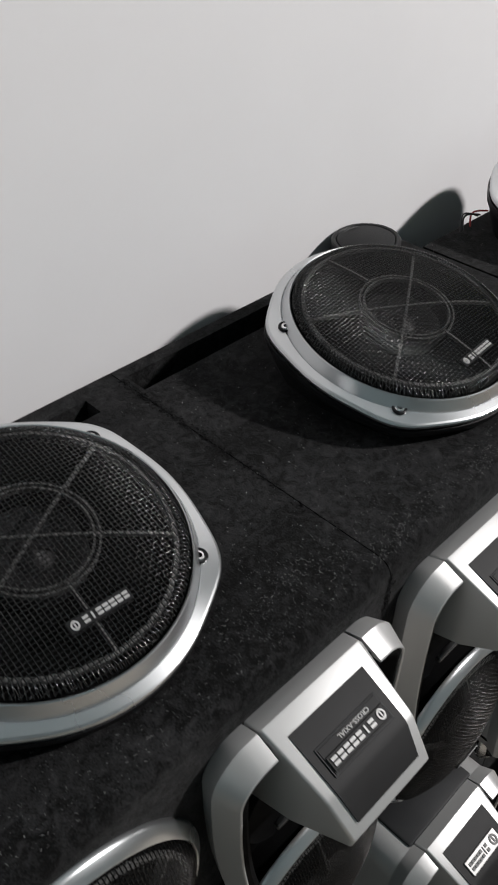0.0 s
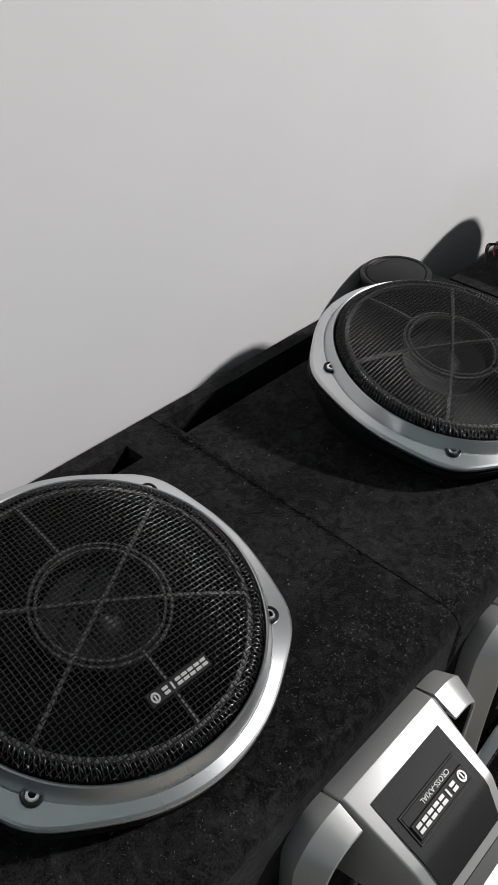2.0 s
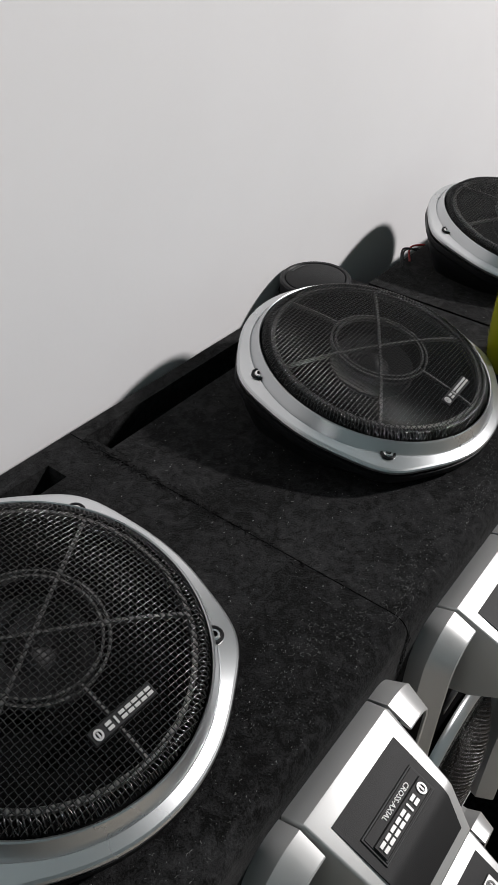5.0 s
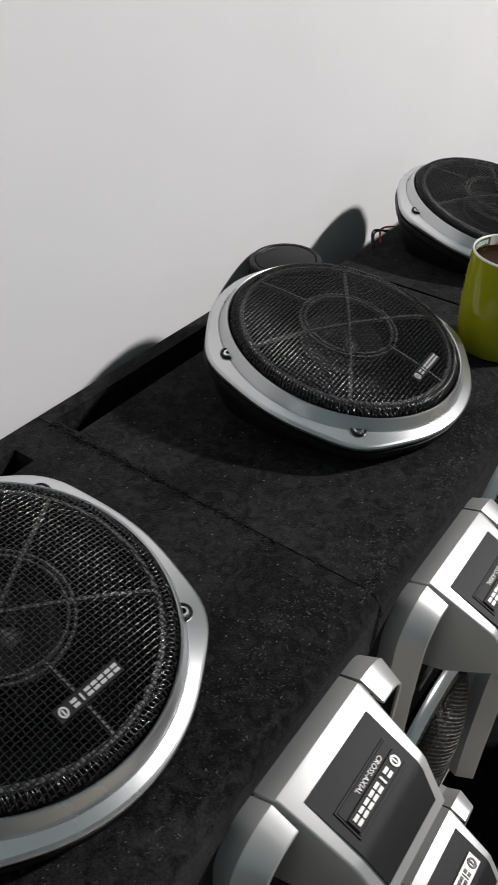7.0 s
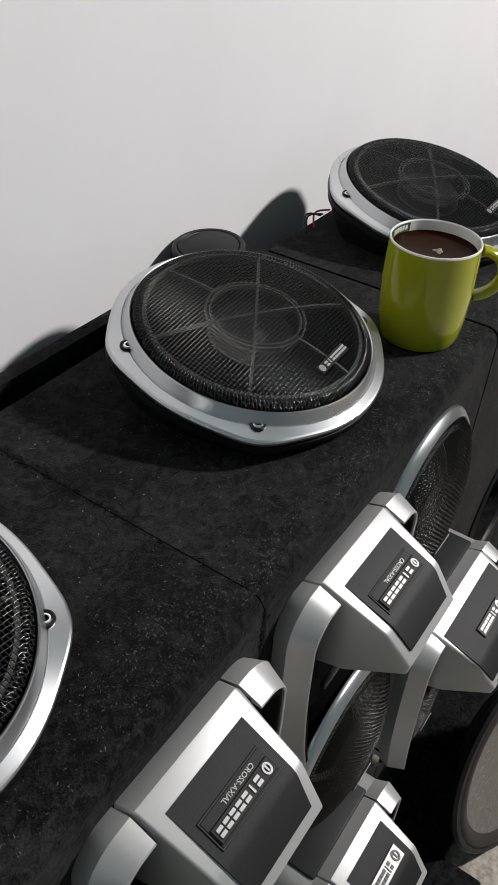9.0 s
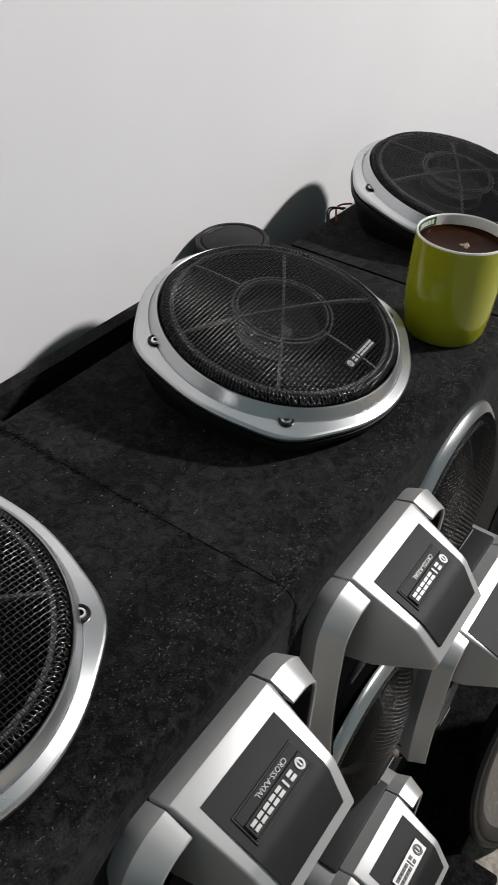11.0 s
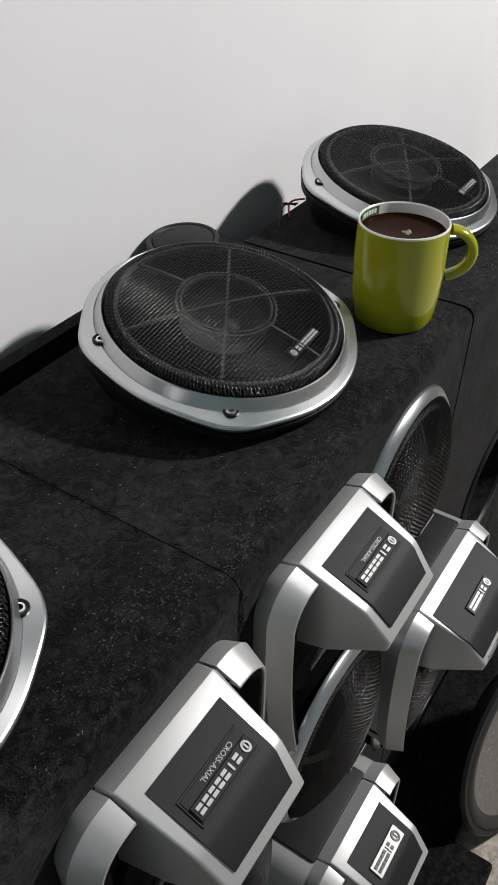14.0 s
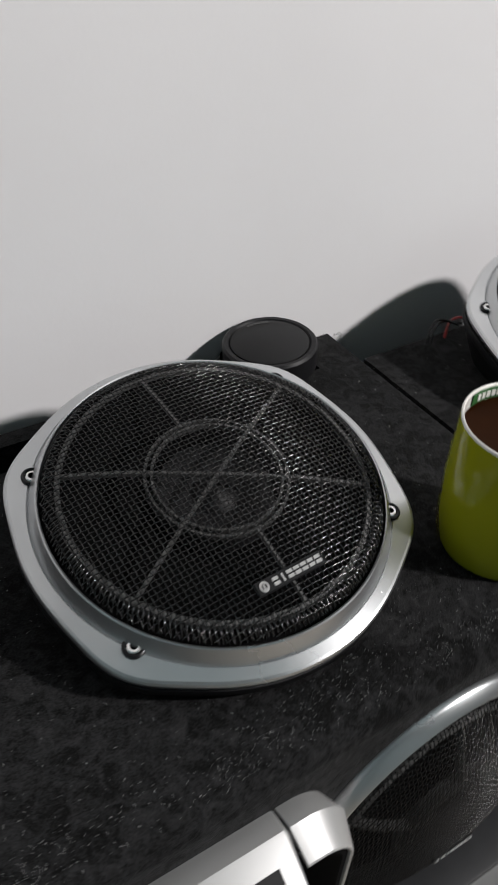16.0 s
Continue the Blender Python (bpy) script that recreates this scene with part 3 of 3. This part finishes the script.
def bridged_speaker(x, top_z, label, riser=0.0, wide=1.0, badge="panel"):
    """A speaker with silver side arms and a wedge-shaped silver bridge with a black plate across its top."""
    hw, hh = 0.075 * (0.55 + 0.45 * wide), 0.088
    half = 0.0415 * wide
    ob = root("bridged_speaker", to_face(x, top_z - hh), label, "car speaker", "bridged speakers in the front")
    if riser:
        part("housing", box_bm((-half * 1.12, hh - 0.055, 0.0), (half * 1.12, hh - 0.0035, riser), 0.002, 2), CHARCOAL, ob, "dark grey plastic housing")
    section = ((0.0044, -riser), (0.0044, 0.0), (0.0004, 0.0108), (0.0001, 0.0116), (0.0006, 0.0126), (0.0064, 0.0262), (0.0072, 0.0268), (0.0082, 0.0262), (0.0092, -riser))
    bend = 0.027
    line = [(half + 0.0006, hh - 0.0018, 0, 1), (hw - bend - 0.004, hh - 0.0018, 0, 1)]
    for k in range(1, 11):
        a = radians(90 - 9 * k)
        line.append((hw - bend + bend * math.cos(a), hh - 0.0018 - bend + bend * math.sin(a), math.cos(a), math.sin(a)))
    for k in range(1, 13):
        a = radians(-1.25 * k)
        r = 0.600
        line.append((hw - r + r * math.cos(a), hh - 0.0425 + r * math.sin(a), math.cos(a), math.sin(a)))
    for side in (-1, 1):
        loops = [[(side * (px - i * nx), py - i * ny, riser + o) for i, o in section] for px, py, nx, ny in line]
        rings("arm", loops, SATIN, ob, "satin silver side arm", cap_start=True, cap_end=True, sharp=19)
    for side in (-1, 1):
        lining = ((0.0088, -riser), (0.0088, 0.0250), (0.0120, 0.0256), (0.0165, 0.0225), (0.0210, 0.010), (0.0210, -riser))
        loops = [[(side * (px - i * nx), py - i * ny, riser + o) for i, o in lining] for px, py, nx, ny in line]
        rings("lining", loops, CONE, ob, "black foam lining", cap_start=True, cap_end=True)
    part("baffle", box_bm((-hw + 0.020, -hh - 0.008, 0.0), (hw - 0.020, hh - 0.020, riser + 0.006), 0.003, 2), CONE, ob, "black baffle behind the bridge")
    lathe("cone", [(0.050, 0.0065), (0.047, 0.010), (0.042, 0.0075), (0.02, 0.0070), (0.0001, 0.011)], CONE, ob, "black cone", n=48).location = (0, -0.022, riser)
    slat = part("slat", box_bm((-0.032, -0.0025, 0), (0.032, 0.0025, 0.004), 0.0008, 1), CHARCOAL, ob, "dark plastic slat below the bridge")
    slat.matrix_basis = pose(0, -0.020, riser + 0.018)
    # bridge: outward o, up y (from the middle), half width w
    b = [(0.000, hh - 0.0060, 0.0415), (0.0115, hh - 0.0016, 0.0408), (0.0130, hh - 0.0022, 0.0404),
         (0.0530, hh - 0.0200, 0.0368), (0.0565, hh - 0.0225, 0.0362), (0.0725, hh - 0.0420, 0.0330), (0.0710, hh - 0.0500, 0.0330), (0.034, hh - 0.0720, 0.0368), (0.0, hh - 0.0790, 0.0400)]
    b = [(o + riser, y, w * wide) for o, y, w in b]
    bm = bmesh.new()
    left = [bm.verts.new((-w, y, o)) for o, y, w in b]
    right = [bm.verts.new((w, y, o)) for o, y, w in b]
    n = len(b)
    for k in range(n):
        bm.faces.new((left[k], right[k], right[(k + 1) % n], left[(k + 1) % n]))
    bm.faces.new(left)
    bm.faces.new(right)
    edges = [e for e in bm.edges if (e.verts[0] in left) == (e.verts[1] in left)]
    bmesh.ops.bevel(bm, geom=edges, offset=0.0020, segments=3, profile=0.5, affect="EDGES")
    bridge = part("bridge", bm, SATIN, ob, "satin silver wedge-shaped bridge")
    # seams where the bridge meets the hoop
    for side in (-1, 1):
        part("seam", box_bm((side * half - 0.0004, hh - 0.0150, riser + 0.0005), (side * half + 0.0005, hh - 0.0075, riser + 0.0200), 0.0002, 1), BLACK, ob)
    # black plate, bent over the front edge
    lift = 0.0013
    p = [(0.0215, hh - 0.0070, 0.0302), (0.0530, hh - 0.0200, 0.0290), (0.0565, hh - 0.0225, 0.0286), (0.0680, hh - 0.0365, 0.0257)]
    if badge == "plain":
        p = [(o, y, w * 1.22) for o, y, w in p]
    bm = bmesh.new()
    up, down = [], []
    for k, (o, y, w) in enumerate(p):
        o += riser
        q, r = p[max(k - 1, 0)], p[min(k + 1, len(p) - 1)]
        t = Vector((0, r[1] - q[1], r[0] - q[0])).normalized()
        nrm = Vector((0, t.z, -t.y))
        base = Vector((0, y, o))
        up.append([bm.verts.new(base + nrm * lift + Vector((s * w * wide, 0, 0))) for s in (-1, 1)])
        down.append([bm.verts.new(base - nrm * 0.0015 + Vector((s * w * wide, 0, 0))) for s in (-1, 1)])
    m = len(p)
    for k in range(m - 1):
        bm.faces.new((up[k][0], up[k][1], up[k + 1][1], up[k + 1][0]))
        bm.faces.new((down[k][0], down[k + 1][0], down[k + 1][1], down[k][1]))
        for s in (0, 1):
            bm.faces.new((up[k][s], up[k + 1][s], down[k + 1][s], down[k][s]))
    bm.faces.new((up[0][0], down[0][0], down[0][1], up[0][1]))
    bm.faces.new((up[-1][0], up[-1][1], down[-1][1], down[-1][0]))
    rim = [e for e in bm.edges if len(e.link_faces) == 2 and e.calc_face_angle(0) > 1.2 and all(any((v.co - u.co).length < 1e-7 for r in up for u in r) for v in e.verts)]
    bmesh.ops.bevel(bm, geom=rim, offset=0.0009, segments=2, profile=0.5, affect="EDGES")
    plate = part("plate", bm, PLATE, bridge, "black plastic plate")
    # the sloping upper side of the plate
    slope = math.degrees(math.atan2(0.0170, 0.0415))
    c = Vector((0, hh - 0.0156, 0.0422 + riser))
    up_n = Vector((0, math.cos(radians(slope)), math.sin(radians(slope))))
    ex = Vector((-1, 0, 0))
    ey = up_n.cross(ex)
    seat = Matrix((ex, ey, up_n)).transposed().to_4x4()
    seat.translation = c + up_n * 0.0016
    if badge == "panel":
        bm = box_bm((-0.0245, -0.0085, -0.0006), (0.0245, 0.0085, 0.0005), 0.0003, 1)
        panel = part("badge_panel", bm, CHARCOAL, bridge, "charcoal badge panel with pale marks")
        panel.matrix_basis = seat
        inner = part("badge_field", box_bm((-0.0235, -0.0075, 0.0003), (0.0235, 0.0075, 0.0009), 0.0003, 1), PLATE, bridge)
        inner.matrix_basis = seat
        emblem(bridge, seat @ pose(0, 0.0022, 0.0012), 0.046, 0.0085, plate_mat=PLATE)
        word = linked("lettering", CROSS, bridge, "pale raised lettering CROSS-AXIAL", seat @ pose(-0.003, -0.0048, 0.0011))
    elif badge == "pale":
        emblem(bridge, seat @ pose(0, 0.002, 0.0006), 0.044, 0.013, mat=RIB, plate_mat=PALE_BADGE, label="brushed silver badge with dark marks")
    else:
        emblem(bridge, seat @ pose(0, 0.002, 0.0006), 0.044, 0.010)
        part("lip", box_bm((-0.027 * wide, hh - 0.0425, riser + 0.0700), (0.027 * wide, hh - 0.0395, riser + 0.0735), 0.0008, 1), CHROME, bridge, "bright metal lip")
    return ob


bridged_speaker(-0.0825, -0.018, "car speaker with a silver bridge and black lettered plate")
bridged_speaker(0.084, -0.018, "car speaker with a silver bridge beside a mesh speaker")
bridged_speaker(0.243, -0.184, "larger bridged car speaker with a glossy black plate", riser=0.038, wide=1.36, badge="plain")
bridged_speaker(0.078, -0.340, "low bridged car speaker with a pale metal badge", riser=0.050, badge="pale")


# ---- mug of tea ----
def mug():
    ob = root("mug", pose(0.3045, 0.051, 0.0, 0, 0, -57), "lime green mug half full of black tea on the carpet", "mug")
    lathe("cup", [(0.0001, 0.0015), (0.026, 0.0015), (0.028, 0.0), (0.0305, 0.0012), (0.0325, 0.006), (0.0345, 0.022), (0.0355, 0.045), (0.0352, 0.070), (0.0350, 0.0812)], GREEN, ob, "lime green glazed outside", n=96)
    lathe("lining", [(0.0350, 0.0810), (0.0347, 0.0824), (0.0340, 0.0828), (0.0333, 0.0820), (0.0331, 0.07), (0.0325, 0.04), (0.031, 0.008), (0.0001, 0.006)], CREAM, ob, "white glazed rim and inside", n=96)
    lathe("tea", [(0.0001, 0.0735), (0.0318, 0.0735), (0.0331, 0.0741)], TEA, ob, "dark brown tea", n=72)
    pts = []
    for k in range(17):
        a = radians(-82 + 164 * k / 16)
        pts.append((0.0335 + 0.0225 * math.cos(a), 0, 0.0560 + 0.0195 * math.sin(a)))
    loops = []
    for k, p in enumerate(pts):
        a = radians(-82 + 164 * k / 16)
        loops.append([(p[0] + 0.0040 * math.cos(b) * math.cos(a), 0.0068 * math.sin(b), p[2] + 0.0040 * math.cos(b) * math.sin(a)) for b in (2 * math.pi * j / 14 for j in range(14))])
    rings("handle", loops, GREEN, ob, "green loop handle", cap_start=True, cap_end=True)
    rnd = random.Random(5)
    for k in range(11):
        a, r = 6.28 * k / 11, 0.0035 * (k % 3) / 2
        q = rnd.uniform(0.0008, 0.0015)
        o = lathe("bubble", [(q, 0.0), (q * 0.85, q * 0.35), (q * 0.4, q * 0.6), (0.0001, q * 0.66)], FOAM, ob, n=12)
        o.location = (0.003 + r * math.cos(a), -0.003 + r * math.sin(a), 0.0736)
    # paper tag inside the rim
    verts, faces = [], []
    for k in range(9):
        a = radians(118 + 46 * k / 8)
        for z in (0.0748, 0.0815):
            for r in (0.0329, 0.0325):
                verts.append((r * math.cos(a), r * math.sin(a), z))
    for k in range(8):
        b = 4 * k
        faces += [(b, b + 2, b + 6, b + 4), (b + 1, b + 5, b + 7, b + 3), (b, b + 4, b + 5, b + 1), (b + 2, b + 3, b + 7, b + 6)]
    tag = mesh_object("tea_tag", verts, faces, LEAFGREEN, ob, "green paper tag inside the rim")
    for k in range(6):
        a = radians(125 + 5.8 * k)
        o = part("tag_bar", box_bm((-0.0003, -0.0011, -0.0018), (0.0003, 0.0011, 0.0018)), CREAM, tag, smooth=False)
        o.matrix_basis = pose(0.0323 * math.cos(a), 0.0323 * math.sin(a), 0.0782, 0, 0, math.degrees(a))


mug()


# ---- tweeter on a small pod ----
def tweeter():
    ob = root("tweeter", pose(0.2830, 0.2465, 0.0, 0, 0, 10), "small round black tweeter in a sloped pod by the wall", "tweeter")
    lift = pose(0, 0, 0.0210, -2, -3, 0)
    top = [lift @ Vector(p) for p in circle(0.0325, 0.0, 64)]
    neck = [lift @ Vector(p) for p in circle(0.0322, -0.012, 64)]
    mid = [Vector((p.x * 1.02 - 0.003, p.y * 1.0, 0.012)) for p in neck]
    low = [Vector((p.x * 1.13 - 0.009, p.y * 1.05, 0.0005)) for p in neck]
    rings("pod", [top, neck, mid, low], BLACK, ob, "black sloped pod", cap_end=True, cap_start=True)
    o = lathe("rim", [(0.0325, -0.001), (0.0325, 0.003), (0.0310, 0.0045), (0.0285, 0.0045), (0.0270, 0.003), (0.0270, 0.0)], BLACK, ob, "raised black rim", n=64)
    o.matrix_basis = lift
    o = lathe("cover", [(0.0268, 0.001), (0.0268, 0.0040), (0.0255, 0.0048), (0.0001, 0.0052)], PLATE, ob, "dark flat cover", n=64)
    o.matrix_basis = lift
    for k in range(6):
        q = part("mark", box_bm((-0.0011, -0.0009, 0), (0.0011, 0.0007, 0.0003)), RIB, ob, smooth=False)
        a = radians(52 + 7 * k)
        q.matrix_basis = lift @ pose(0.0232 * math.cos(a), 0.0232 * math.sin(a), 0.0050, 0, 0, math.degrees(a) - 90)


tweeter()

# ---- woofer on the floor ----
def woofer():
    ob = root("woofer", pose(0.533, -0.161, -0.753, 75, 0, -15), "large woofer with grey flecked cone leaning by the boxes", "woofer")
    k = 0.165 / 0.197
    ob.scale = (k, k, k)
    lathe("basket", [(0.09, -0.062), (0.10, -0.062), (0.17, -0.012), (0.196, -0.008), (0.197, 0.0), (0.192, 0.005), (0.184, 0.005), (0.180, 0.0)], BLACK, ob, "black basket rim", n=96, cap_start=True)
    lathe("surround", [(0.184, 0.002), (0.180, 0.006), (0.172, 0.007), (0.164, 0.004), (0.158, -0.001)], SURROUND, ob, "dark rubber surround", n=96)
    lathe("cone", [(0.160, -0.001), (0.11, -0.010), (0.06, -0.016), (0.0001, -0.018)], GREYCONE, ob, "grey cone flecked with pale fibres", n=96)
    rnd = random.Random(2)
    verts, faces = [], []
    for k in range(420):
        a, r = rnd.uniform(0, 6.28), 0.06 + 0.097 * rnd.random() ** 0.6
        h, ln = a + rnd.uniform(-0.8, 0.8), rnd.uniform(0.003, 0.008)
        dx, dy = math.cos(h) * ln / 2, math.sin(h) * ln / 2
        cx, cy = r * math.cos(a), r * math.sin(a)
        b = len(verts)
        for q in (-1, 1):
            px, py = cx + q * dx, cy + q * dy
            zz = -0.0165 + 0.0158 * (math.hypot(px, py) - 0.06) / 0.1 + 0.0012
            verts += [(px - dy * 0.12, py + dx * 0.12, zz), (px + dy * 0.12, py - dx * 0.12, zz), (px, py, zz + 0.0005)]
        faces += [(b, b + 1, b + 4, b + 3), (b + 1, b + 2, b + 5, b + 4), (b + 2, b, b + 3, b + 5)]
    mesh_object("fleck", verts, faces, LINT, ob, "pale fibre flecks", smooth=False)


woofer()


# ---- wire behind the far speaker ----
def wire(mat, shift, high, label):
    pts = []
    for k in range(25):
        q = k / 24
        pts.append((0.4035 + shift + 0.030 * q, 0.220 + 0.008 * math.sin(math.pi * q), 0.0012 + high * math.sin(math.pi * q ** 0.8) + 0.008 * q))
    ob = tube("wire", pts, 0.0010, mat)
    return tagged(ob, label, "wire", "speaker wires")


wire(CABLE, 0.002, 0.008, "thin black speaker wire looped behind the far speaker")
wire(CABLE, 0.006, 0.005, "second thin black speaker wire behind the far speaker")
wire(RED, 0.020, 0.004, "short red speaker wire behind the far speaker")


# ---- lint and fibres ----
def lint():
    rnd = random.Random(11)
    verts, faces = [], []

    def fibre(p, length, width, heading, rise):
        base = len(verts)
        bend = rnd.uniform(-0.5, 0.5)
        x, y, z = p
        for k in range(5):
            a = heading + bend * k / 4
            side = (-math.sin(a) * width, math.cos(a) * width)
            zz = z + 0.0006 + rise * math.sin(math.pi * k / 4)
            verts.extend([(x - side[0], y - side[1], zz), (x + side[0], y + side[1], zz), (x, y, zz + width * 1.6)])
            x += math.cos(a) * length / 4
            y += math.sin(a) * length / 4
        for k in range(4):
            b = base + 3 * k
            for q in range(3):
                r = (q + 1) % 3
                faces.append((b + q, b + r, b + 3 + r, b + 3 + q))
    for k in range(3000):
        near = rnd.random() < 0.45
        x = rnd.uniform(-0.36, 0.60)
        y = FACE_Y + abs(rnd.gauss(0, 0.02)) + 0.006 if near else rnd.uniform(FACE_Y + 0.006, BACK_Y - 0.04)
        size = rnd.random() ** 3
        fibre((x, y, 0.0), 0.0004 + 0.0016 * size, 0.00004 + 0.00005 * rnd.random(), rnd.uniform(0, 6.28), 0.0004 * rnd.random())
    for k in range(160):
        fibre((rnd.uniform(-0.36, 0.6), rnd.uniform(FACE_Y + 0.006, BACK_Y - 0.04), 0), 0.0008, 0.00022, rnd.uniform(0, 6.28), 0.0002)
    for x0, y0, x1, y1, wide in ((0.225, 0.010, 0.335, 0.018, 0.004), (-0.012, 0.006, 0.045, 0.016, 0.005), (-0.115, 0.034, -0.030, 0.026, 0.006), (-0.07, 0.05, -0.01, 0.02, 0.008), (0.10, 0.012, 0.20, 0.020, 0.006)):
        for k in range(150):
            q = rnd.random()
            fibre((x0 + (x1 - x0) * q, max(FACE_Y + 0.007, y0 + (y1 - y0) * q + rnd.gauss(0, wide)), 0), 0.0005 + 0.0015 * rnd.random() ** 3, 0.00006, math.atan2(y1 - y0, x1 - x0) + rnd.gauss(0, 0.8), 0.0004)
    ob = mesh_object("lint", verts, faces, LINT, None, smooth=False)
    tagged(ob, "pale lint and fibres on the black carpet", "lint", kind="stuff")


lint()


def fuzz():
    """Loose dark fibres along the boxes' back edge."""
    rnd = random.Random(3)
    verts, faces = [], []
    for k in range(1500):
        x = rnd.uniform(-0.55, 0.36)
        p = Vector((x, BACK_Y - 0.004 + rnd.uniform(-0.003, 0.002), -0.001))
        d = Vector((rnd.uniform(-1, 1), rnd.uniform(-0.6, 0.6), rnd.uniform(0.3, 1.0))).normalized()
        ln = rnd.uniform(0.001, 0.0042)
        side = d.cross(Vector((0.3, 1, 0.2))).normalized() * 0.00012
        b = len(verts)
        for q in range(3):
            c = p + d * ln * q / 2 + Vector((0, 0, -0.0006 * q * q))
            verts.extend([c - side, c + side, c + Vector((0, 0.00016, 0.0001))])
        for q in range(2):
            for s in range(3):
                r = (s + 1) % 3
                faces.append((b + 3 * q + s, b + 3 * q + r, b + 3 * q + 3 + r, b + 3 * q + 3 + s))
    for k in range(620):
        y = 0.255 * rnd.random() ** 0.45
        p = Vector((rnd.gauss(0, 0.0016), y, 0.0))
        d = Vector((rnd.uniform(-1, 1), rnd.uniform(-0.7, 0.7), rnd.uniform(0.0, 0.12))).normalized()
        ln = rnd.uniform(0.0015, 0.0045)
        side = Vector((-d.y, d.x, 0)).normalized() * 0.00018
        b = len(verts)
        for q in range(3):
            c = p + d * ln * q / 2 + Vector((0, 0, 0.0003 - 0.0002 * q * q))
            verts.extend([c - side, c + side, c + Vector((0, 0, 0.0003))])
        for q in range(2):
            for t in range(3):
                r = (t + 1) % 3
                faces.append((b + 3 * q + t, b + 3 * q + r, b + 3 * q + 3 + r, b + 3 * q + 3 + t))
    for k in range(420):
        p = Vector((rnd.gauss(0, 0.0014), FACE_Y - 0.0002, -0.010 - 0.20 * rnd.random()))
        d = Vector((rnd.uniform(-1, 1), rnd.uniform(-0.1, 0.0), rnd.uniform(-0.7, 0.7))).normalized()
        ln = rnd.uniform(0.002, 0.005)
        side = Vector((-d.z, 0, d.x)).normalized() * 0.0003
        b = len(verts)
        for q in range(3):
            c = p + d * ln * (q - 1) / 2
            verts.extend([c - side, c + side, c + Vector((0, -0.0004, 0))])
        for q in range(2):
            for t in range(3):
                r = (t + 1) % 3
                faces.append((b + 3 * q + t, b + 3 * q + r, b + 3 * q + 3 + r, b + 3 * q + 3 + t))
    ob = mesh_object("edge_fuzz", verts, faces, CARPET, None, smooth=False)
    tagged(ob, "loose black carpet fibres along the back edge", "carpet fibres", kind="stuff")


fuzz()
